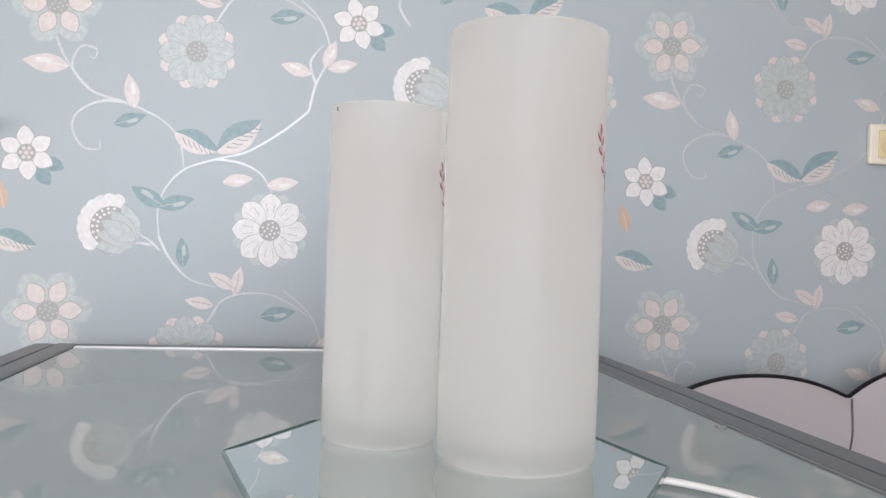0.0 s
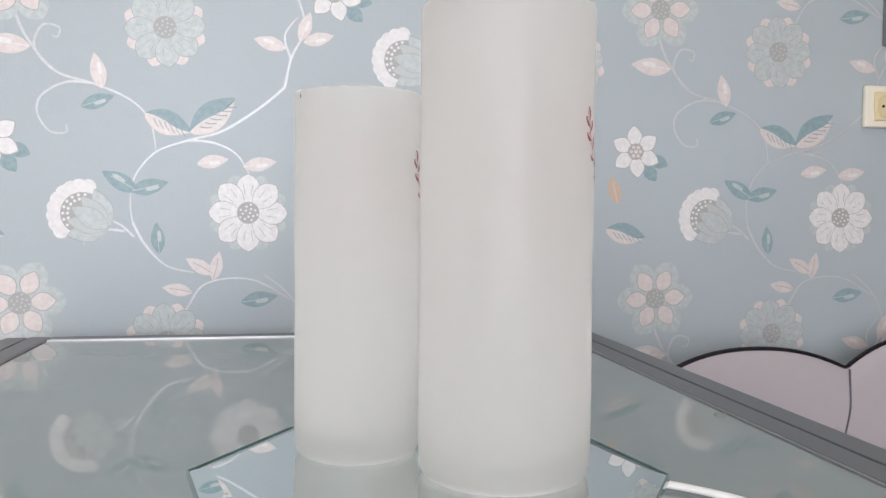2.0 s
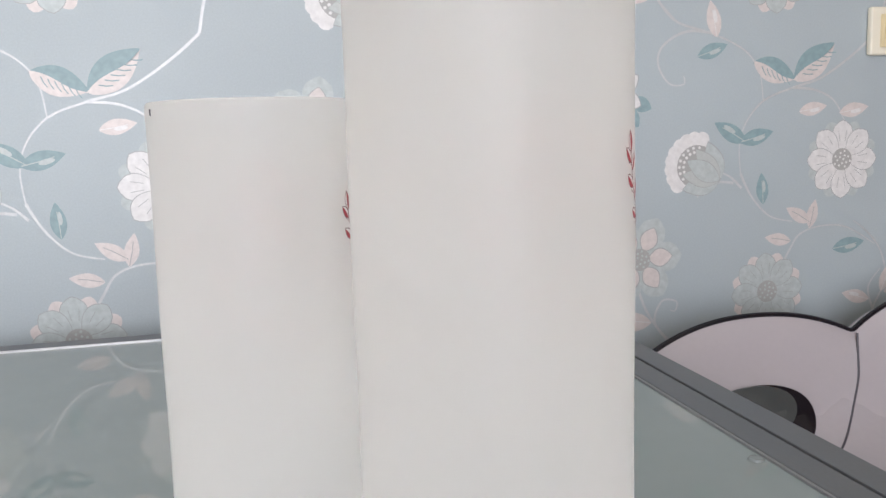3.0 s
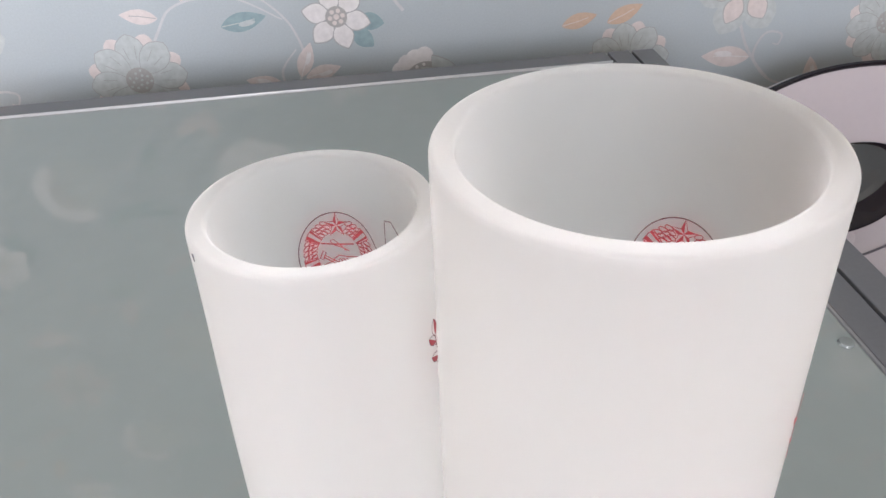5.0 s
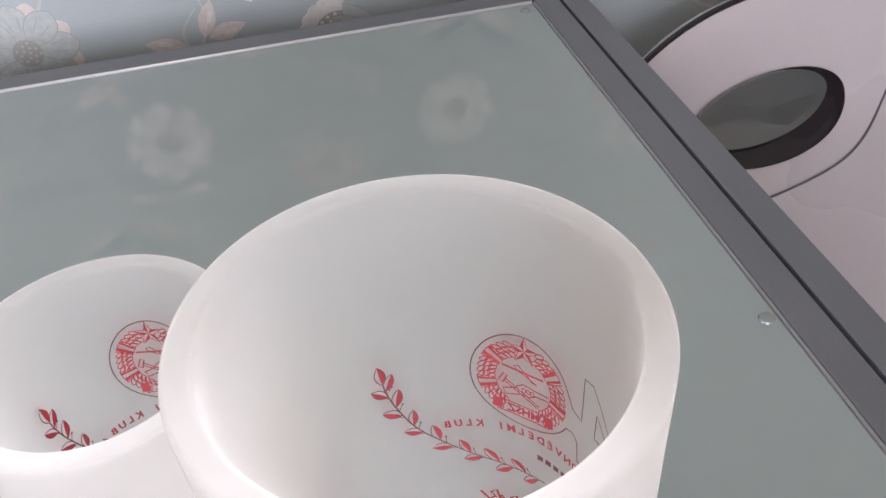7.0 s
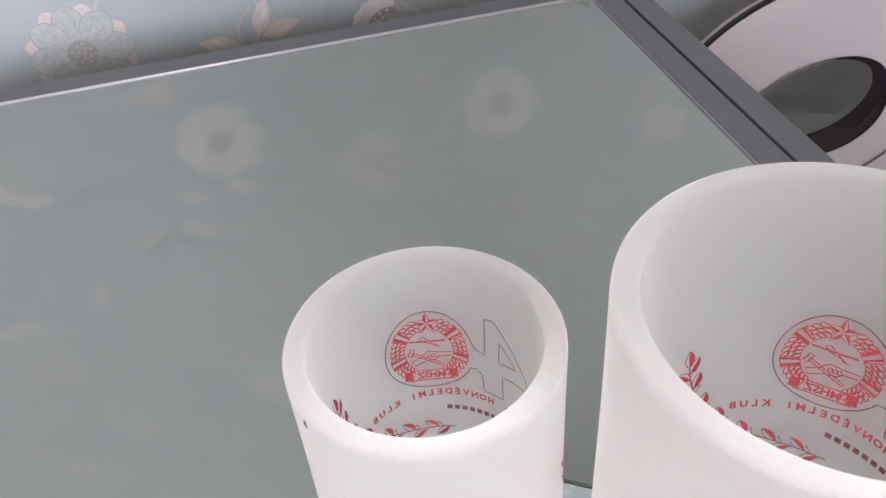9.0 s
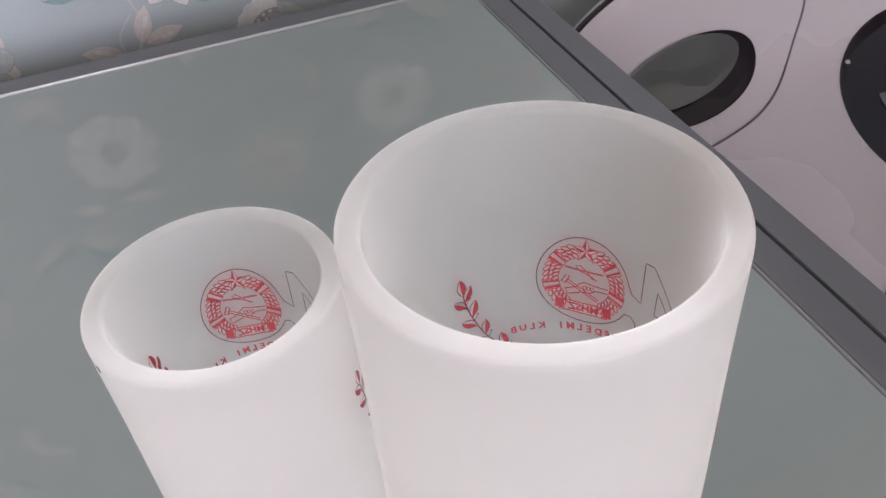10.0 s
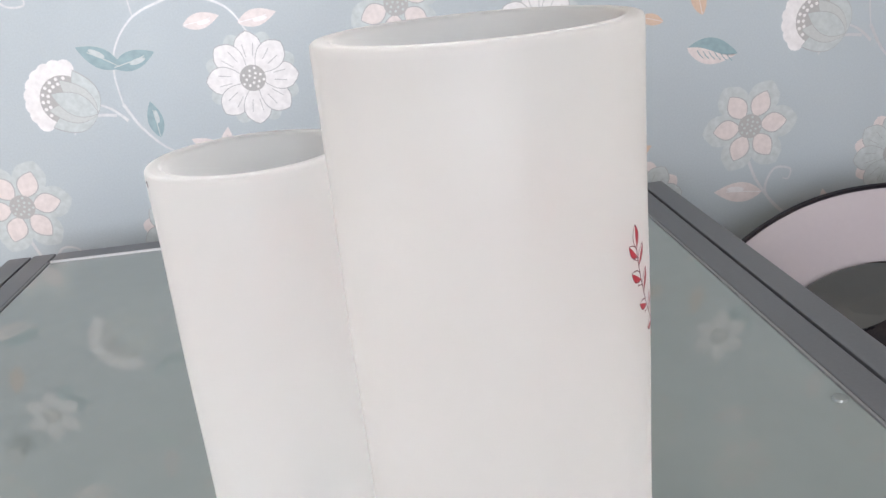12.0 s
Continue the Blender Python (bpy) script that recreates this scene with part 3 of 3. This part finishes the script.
def laurel(d, side):
    """One branch, from the foot of the wreath up to its tip."""
    stem = [(side * x, y) for x, y in ((5, -42), (14, -42.2), (24.5, -41.6), (34.4, -39.4), (45, -33.0), (53, -25.0), (58.6, -14.5), (61.4, -6.5), (62.2, -2.2))]
    pts = [(v.x, v.y) for v in spline([(x, y, 0) for x, y in stem], 9)]
    d.line(pts, 0.5, INK_DARK)
    n = len(pts)
    for k in range(7):
        i = int(8 + k * (n - 13) / 6.3)
        p, q = pts[i], pts[min(i + 1, n - 1)]
        along = math.atan2(q[1] - p[1], q[0] - p[0]) - math.pi / 2
        big = 1.28 if k % 2 else 1.18
        sprig_leaf(d, p, along + 0.62, big, True)
        sprig_leaf(d, pts[max(i - 4, 0)], along - 0.72, big * 0.97, False)
        for back, lean in ((2, 0.9), (5, -0.85)):
            f = pts[max(i - back, 0)]
            e = (f[0] - 3.2 * math.sin(along + lean), f[1] + 3.2 * math.cos(along + lean))
            d.line([f, e], 0.26, INK_DARK)
            d.fill(e, [(e[0] + 0.42 * math.cos(t * 1.05), e[1] + 0.42 * math.sin(t * 1.05)) for t in range(6)], INK_DARK)
    q, p = pts[-1], pts[-3]
    sprig_leaf(d, q, math.atan2(q[1] - p[1], q[0] - p[0]) - math.pi / 2, 1.28, side > 0)


class Scaled:
    """A decal drawn larger about a point."""

    def __init__(self, d, cx, cy, k):
        self.d, self.c, self.k, self.bm = d, (cx, cy), k, d.bm

    def at(self, p):
        return (self.c[0] + self.k * p[0], self.c[1] + self.k * p[1])

    def put(self, u, v):
        return self.d.put(*self.at((u, v)))

    def slot(self, mat):
        return self.d.slot(mat)

    def line(self, pts, width, mat, closed=False):
        self.d.line([self.at(p) for p in pts], width * self.k * 0.9, mat, closed)

    def fill(self, centre, rim, mat):
        self.d.fill(self.at(centre), [self.at(p) for p in rim], mat)


def emblem(d):
    """A wreath of ears tied with ribbons, a star above, tools and clasped shapes inside, a lettered band below."""
    polar = lambda r, a: (r * math.cos(a), r * math.sin(a))
    ties = [radians(a) for a in (-14, 38, 142, 194)]
    for k in range(34):
        a = radians(-56 + k * 292 / 33)
        if abs(math.degrees(a) - 90) < 15 or min(abs(a - t) for t in ties) < 0.13:
            continue
        lean = a + (0.75 if math.cos(a) > 0 else -0.75) + math.pi / 2
        for rr, sz in ((8.2, 1.25), (9.5, 1.2), (10.8, 1.25)):
            c = polar(rr, a + (0.05 if rr == 9.5 else 0))
            ring = [(c[0] + sz * math.cos(t) * math.cos(lean) - 0.5 * sz * math.sin(t) * math.sin(lean), c[1] + sz * math.cos(t) * math.sin(lean) + 0.5 * sz * math.sin(t) * math.cos(lean)) for t in [i * 0.785 for i in range(8)]]
            d.line(ring, 0.30, INK_RED, True)
    for t in ties:
        for da, wide in ((-0.10, 0.050), (0.09, 0.030)):
            rim = [polar(7.3, t + da - wide), polar(11.8, t + da - wide), polar(11.8, t + da + wide), polar(7.3, t + da + wide)]
            d.fill(polar(9.5, t + da), rim, INK_RED)
        d.line([polar(7.3, t - 0.18), polar(11.9, t - 0.18), polar(11.9, t), polar(11.9, t + 0.16), polar(7.3, t + 0.16)], 0.3, INK_RED, True)
    star = [(r * math.sin(k * math.pi / 5), 9.4 + r * math.cos(k * math.pi / 5)) for k, r in ((k, 3.9 if k % 2 == 0 else 1.5) for k in range(10))]
    for k in range(10):
        if k % 2:
            d.fill((0, 9.4), [(0, 9.4), star[k - 1], star[k]], INK_RED)
    d.line(dense(star), 0.30, INK_RED, True)
    # glider
    d.line([(-5.2, 3.6), (0.4, 3.3), (5.6, 3.9)], 0.55, INK_RED)
    d.line([(-3.4, 1.2), (-1.4, 2.2), (1.6, 3.2), (2.6, 4.5), (1.4, 4.9), (-0.8, 2.9), (-2.2, 1.4)], 0.34, INK_RED, True)
    # hammer
    d.line([(-4.2, -5.0), (5.0, 0.0), (5.3, -0.7), (-3.9, -5.7)], 0.36, INK_RED, True)
    d.line([(4.3, 0.8), (5.2, 1.4), (6.5, -1.0), (5.4, -1.5)], 0.40, INK_RED, True)
    # clasped shapes
    d.line([(-6.8, -0.5), (-2.6, -0.7), (0.2, -0.3), (2.0, -1.5)], 0.36, INK_RED)
    d.line([(-6.6, -1.8), (-3.2, -2.2), (-1.6, -3.4), (1.0, -3.6)], 0.36, INK_RED)
    d.line([(1.6, -1.9), (5.4, -3.2), (4.8, -4.9), (1.2, -3.8)], 0.36, INK_RED, True)
    for x in (-2.4, -1.3, -0.2):
        d.line([(x, -1.3), (x + 0.7, -1.7), (x + 0.4, -2.7), (x - 0.5, -2.4)], 0.34, INK_RED, True)
    # band
    d.line(dense([(-6.4, -6.9), (0, -7.3), (6.4, -6.9), (6.9, -10.3), (0, -10.8), (-6.9, -10.3)]), 0.40, INK_RED, True)
    for s in (-1, 1):
        d.fill((s * 6.6, -8.5), [(s * 5.6, -7.1), (s * 7.9, -6.4), (s * 8.3, -9.6), (s * 5.8, -10.2)], INK_RED)
    letters(d, "MHSZ", 3.3, (0, -10.0), 0, INK_RED)


def design(radius, turn, height, level):
    """The whole print: numeral four, badge, lettering and laurel branches."""
    d = Decal(radius, turn, height)
    d.level = level
    cx = 13.5
    emblem(Scaled(d, cx, 0, 1.40))
    # the badge's ring runs into the outline of the numeral
    ring = arc(cx, 0, 18.8, 18.8, radians(160), radians(-155), 70)
    four = [(-6.2, 2.4), (-10.4, 0.9), (-11.0, 18.6), (-15.0, 19.2), (-34.0, 1.1), (-34.2, -3.3), (-19.0, -6.0), (-18.8, -18.0), (-9.4, -18.0), (-8.8, -9.6), (-6.4, -7.4)]
    d.line(ring + dense(four, False)[::-1], 0.42, INK_DARK, True)
    d.line(dense([(-17.8, 10.5), (-26.7, 2.2), (-17.2, 0.2)]), 0.42, INK_DARK, True)
    # arched line of lettering; the name in it stays plain bars
    for k, ch in enumerate("HONVÉDELMI KLUB"):
        u = -12.4 + k * 3.85
        if ch != " ":
            letters(d, ch, 4.4, (u, -23.2 - 0.0021 * u ** 2), math.atan(-0.0042 * u), INK_RED)
    for u0, n in ((-47.6, 3), (-33.2, 4)):
        for k in range(n):
            u = u0 + 3.6 * k
            d.line([(u, -21.7 - 0.0015 * u ** 2), (u + 2.3, -21.7 - 0.0015 * (u + 2.3) ** 2)], 2.6, INK_DARK)
    for k in range(7):
        d.line([(-14.5 + 3.4 * k, -30.6), (-12.2 + 3.4 * k, -30.6)], 2.3, INK_DARK)
    laurel(d, 1)
    laurel(d, -1)
    # handwritten line below, not readable
    for x in (-12, -3, 6, 15, 23):
        d.line([(x, -64), (x + 2.0, -57.5), (x + 4.4, -59.5), (x + 2.6, -61.5), (x + 5.2, -63.6), (x + 8.4, -59.8)], 1.1, INK_RED)
    me = bpy.data.meshes.new("print")
    d.bm.to_mesh(me)
    d.bm.free()
    for m in d.mats:
        me.materials.append(m)
    return me


def vase(at, radius, top, badge, badge_z, label):
    """A straight frosted glass cylinder with thick walls, rounded rim and foot, printed in red."""
    base = TRAY
    h = top - base
    wall = 0.0066
    v = thing("vase", pose(at[0], at[1], base), label=label, category="vase", group="printed frosted vases")
    prof = [(0, 0.0012), (radius * 0.80, 0.0012), (radius * 0.84, 0.0), (radius * 0.90, 0.0002), (radius * 0.955, 0.0018), (radius * 0.985, 0.0048), (radius * 0.998, 0.0095), (radius, 0.016)]
    prof += [(radius * (1 + 0.004 * math.sin(k * 0.9)), 0.016 + (h - 0.020) * k / 14) for k in range(1, 15)]
    prof += [(radius, h - 0.0030), (radius - 0.0001, h - 0.0012), (radius - 0.0005, h - 0.0005), (radius - 0.0012, h - 0.0001), (radius - 0.0018, h)]
    prof += [(radius - wall + 0.0016, h), (radius - wall + 0.0009, h - 0.0002), (radius - wall + 0.0003, h - 0.0007), (radius - wall, h - 0.0016), (radius - wall, h - 0.0036)]
    prof += [(radius - wall, h * 0.5), (radius - wall, 0.026), (radius - wall - 0.003, 0.018), (radius - wall - 0.010, 0.0145), (0, 0.0135)]
    part("body", lathe(prof, 128), FROST, v, "white frosted glass cylinder", sharp=42)
    R_PRINT[0] = radius
    # the fired print shows on the outer face and through the glass on the inner one
    turn = radians(badge) - 13.5 * 0.001 / radius
    for name, r, lev in (("print", radius, 0.00035), ("print_through_glass", radius - wall, -0.0003)):
        ob = new(name, design(r, turn, badge_z - base, lev))
        ob.parent = v
        ob["label"] = "red and dark laurel badge print"
    return v


tall_vase = vase((-0.4871, -0.9225), 0.0511, 0.3033, 45.7, 0.2385, "tall white frosted glass vase with red laurel print")
short_vase = vase((-0.5716, -0.8648), 0.0403, 0.2596, 80.6, 0.2176, "shorter white frosted glass vase with red laurel print")

bm = boxed((-0.0003, -0.0005, -0.0013), (0.0003, 0.0005, 0.0013), 0.0001)
bmesh.ops.transform(bm, verts=bm.verts, matrix=pose(0.0402 * math.cos(radians(206)), 0.0402 * math.sin(radians(206)), 0.2262, 0, 4, 206))
part("chip_mark", bm, LINE_GREY, short_vase, "small dark chip below the rim")

# ---- wall socket ----
socket = thing("wall_socket", pose(0.387, 0, 0.348), label="cream double wall socket with yellowed round inserts", category="socket")
part("plate", boxed((0, -0.014, 0), (0.150, -0.0012, 0.076), 0.005, 3), SOCKET_CREAM, socket)
for k in (0, 1):
    x = 0.016 + 0.062 * k
    part("insert", boxed((x, -0.0165, 0.012), (x + 0.050, -0.0135, 0.064), 0.003, 2), SOCKET_YELLOW, socket)
    bm = lathe([(0.0225, 0.0), (0.0215, 0.0028), (0.019, 0.0022), (0.0175, -0.002), (0, -0.002)], 48)
    bmesh.ops.transform(bm, verts=bm.verts, matrix=pose(x + 0.026, -0.0166, 0.038, 90, 0, 0))
    part("cup", bm, SOCKET_YELLOW, socket)
    for dx in (-0.0095, 0.0, 0.0095):
        bm = lathe([(0, 0.0012), (0.0026 if dx else 0.0016, 0.001), (0.0026 if dx else 0.0016, -0.002), (0, -0.002)], 14)
        bmesh.ops.transform(bm, verts=bm.verts, matrix=pose(x + 0.026 + dx, -0.0172, 0.038, 90, 0, 0))
        part("pin_hole", bm, BLACK, socket)

# ---- wall switch and hook ----
switch = thing("light_switch", pose(0.424, 0, 0.497), label="grey-rimmed light switch on flowered wallpaper", category="switch")
part("frame", boxed((0, -0.012, 0), (0.085, -0.0012, 0.085), 0.003), CABINET, switch)
part("rocker", boxed((0.010, -0.017, 0.010), (0.075, -0.0122, 0.075), 0.003), SOCKET_CREAM, switch)
hook = thing("wall_hook", pose(-1.158, 0, 0.338), label="beige round metal wall hook", category="hook")
bm = lathe([(0, 0), (0.011, 0.001), (0.011, 0.020), (0.0145, 0.024), (0.0145, 0.036), (0.012, 0.039), (0, 0.040)], 32)
bmesh.ops.transform(bm, verts=bm.verts, matrix=pose(0, -0.001, 0, 90, 0, 0))
part("knob", bm, BEAD, hook, sharp=30)

# ---- moulded white seat beside the cabinet ----
seat = thing("moulded_seat", label="white moulded seat with black oval dark-glass inlays and seams", category="seat")
PROFILE = [v + Vector((0, -0.049, 0.022)) for v in spline([(0, -0.075, -0.020), (0, -0.090, -0.045), (0, -0.105, -0.100), (0, -0.125, -0.150), (0, -0.142, -0.195), (0, -0.175, -0.225), (0, -0.235, -0.250), (0, -0.330, -0.275), (0, -0.500, -0.305), (0, -0.800, -0.335)], 8)]
RUN = [0.0]
for a, b in zip(PROFILE, PROFILE[1:]):
    RUN.append(RUN[-1] + (b - a).length)
S0 = 0.029
TANGENT = [(PROFILE[min(k + 4, len(PROFILE) - 1)] - PROFILE[max(k - 4, 0)]).normalized() for k in range(len(PROFILE))]


def on_seat(x, s, off=0.0):
    """A place on the seat: x across, s metres down from its top line, off above the surface."""
    s = min(max(s + S0, 0.0), RUN[-1] - 1e-5)
    i = max(k for k in range(len(RUN) - 1) if RUN[k] <= s)
    f = (s - RUN[i]) / (RUN[i + 1] - RUN[i])
    p = PROFILE[i].lerp(PROFILE[i + 1], f)
    t = TANGENT[i].lerp(TANGENT[i + 1], f).normalized()
    n = Vector((0, t.z, -t.y))
    return Vector((x, p.y, p.z)) + n * off


def top_line(x):
    """How far the lobed upper edge lies below the top line."""
    if x < 0.275:
        return 0.010 + 0.035 * abs((x - 0.12) / 0.155) ** 2.2
    return -0.014 + 0.059 * abs((x - 0.46) / 0.185) ** 2.2 if x < 0.645 else 0.045


bm = bmesh.new()
cols, rows = 92, 44
XA, XB, SB = -0.135, 0.95, 0.80
grid = {}
for lay, off in (("a", 0.0), ("b", -0.035)):
    for i in range(cols + 1):
        x = XA + (XB - XA) * i / cols
        t0 = min(top_line(x), 0.09)
        for j in range(rows + 1):
            s = t0 + (SB - t0) * j / rows
            edge = 0.010 * max(0, 1 - j / 2.0) ** 2 if lay == "a" else 0
            grid[lay, i, j] = bm.verts.new(on_seat(x, s, off - edge))
for i in range(cols):
    for j in range(rows):
        bm.faces.new((grid["a", i, j], grid["a", i + 1, j], grid["a", i + 1, j + 1], grid["a", i, j + 1]))
        bm.faces.new((grid["b", i, j], grid["b", i, j + 1], grid["b", i + 1, j + 1], grid["b", i + 1, j]))
for i in range(cols):
    for j in (0, rows):
        bm.faces.new((grid["a", i, j], grid["b", i, j], grid["b", i + 1, j], grid["a", i + 1, j]))
for j in range(rows):
    for i in (0, cols):
        bm.faces.new((grid["a", i, j], grid["a", i, j + 1], grid["b", i, j + 1], grid["b", i, j]))
part("shell", bm, WHITE_SHELL, seat)
edge = [on_seat(XA + (XB - XA) * i / 160, min(top_line(XA + (XB - XA) * i / 160), 0.09) - 0.002, -0.012) for i in range(161)]
part("edge_piping", tube(edge, 0.0042, 8), BLACK_GLOSS, seat, "black piping along the lobed edge")
seam = [(v.x, v.y) for v in spline([(0.275, 0.046, 0), (0.269, 0.080, 0), (0.259, 0.118, 0), (0.236, 0.166, 0), (0.196, 0.212, 0), (0.146, 0.246, 0), (0.080, 0.269, 0), (0.0, 0.286, 0), (-0.1, 0.296, 0)], 10)]
part("seam_line", tube([on_seat(x, s, 0.0004) for x, s in seam], 0.0017, 6), LINE_GREY, seat)


def oval(name, cx, cs, a, b, tilt, off, thick, mat, label=""):
    """A domed oval inlay lying on the seat."""
    bm = bmesh.new()
    rings = []
    c, s = math.cos(tilt), math.sin(tilt)
    for f, h in ((1.0, -0.002), (1.0, thick * 0.6), (0.985, thick * 0.9), (0.96, thick), (0.8, thick), (0.6, thick), (0.4, thick), (0.2, thick)):
        rings.append([bm.verts.new(on_seat(cx + f * (a * math.cos(t) * c - b * math.sin(t) * s), cs + f * (a * math.cos(t) * s + b * math.sin(t) * c), off + h)) for t in [2 * math.pi * k / 64 for k in range(64)]])
    for p, q in zip(rings, rings[1:]):
        for k in range(64):
            bm.faces.new((p[k], p[(k + 1) % 64], q[(k + 1) % 64], q[k]))
    bm.faces.new(rings[-1])
    bm.faces.new(rings[0])
    return part(name, bm, mat, seat, label)


oval("oval_inlay", 0.070, 0.172, 0.112, 0.060, -0.22, 0.0, 0.0035, BLACK_GLOSS, "glossy black oval rim")
oval("oval_glass", 0.056, 0.158, 0.096, 0.045, -0.22, 0.0070, 0.0022, DARK_GLASS, "dark mirror glass oval")
oval("oval_inlay", 0.400, 0.322, 0.140, 0.185, 0.30, 0.0, 0.0035, BLACK_GLOSS, "glossy black oval rim")
oval("oval_glass", 0.430, 0.292, 0.108, 0.140, 0.30, 0.0045, 0.0022, DARK_GLASS, "dark mirror glass oval")
oval("lower_inlay", 0.420, 0.640, 0.350, 0.172, 0.0, 0.0, 0.004, BLACK_GLOSS, "glossy black lower panel")
oval("stud", 0.315, 0.205, 0.0035, 0.0035, 0.0, 0.003, 0.002, BEAD, "small bright stud")
for x in (0.02, 0.80):
    part("leg", boxed((x, -0.62, FLOOR), (x + 0.05, -0.57, -0.322), 0.004), BLACK_GLOSS, seat)
    part("leg", boxed((x, -0.17, FLOOR), (x + 0.05, -0.12, -0.19), 0.004), BLACK_GLOSS, seat)

bm = bmesh.new()
bmesh.ops.create_uvsphere(bm, u_segments=40, v_segments=24, radius=0.05)
ball = finish("ball", bm, LIME, None, True)
ball.location = on_seat(0.170, 0.66, 0.053)
tagged(ball, "olive green ball lying on the black panel", "ball")
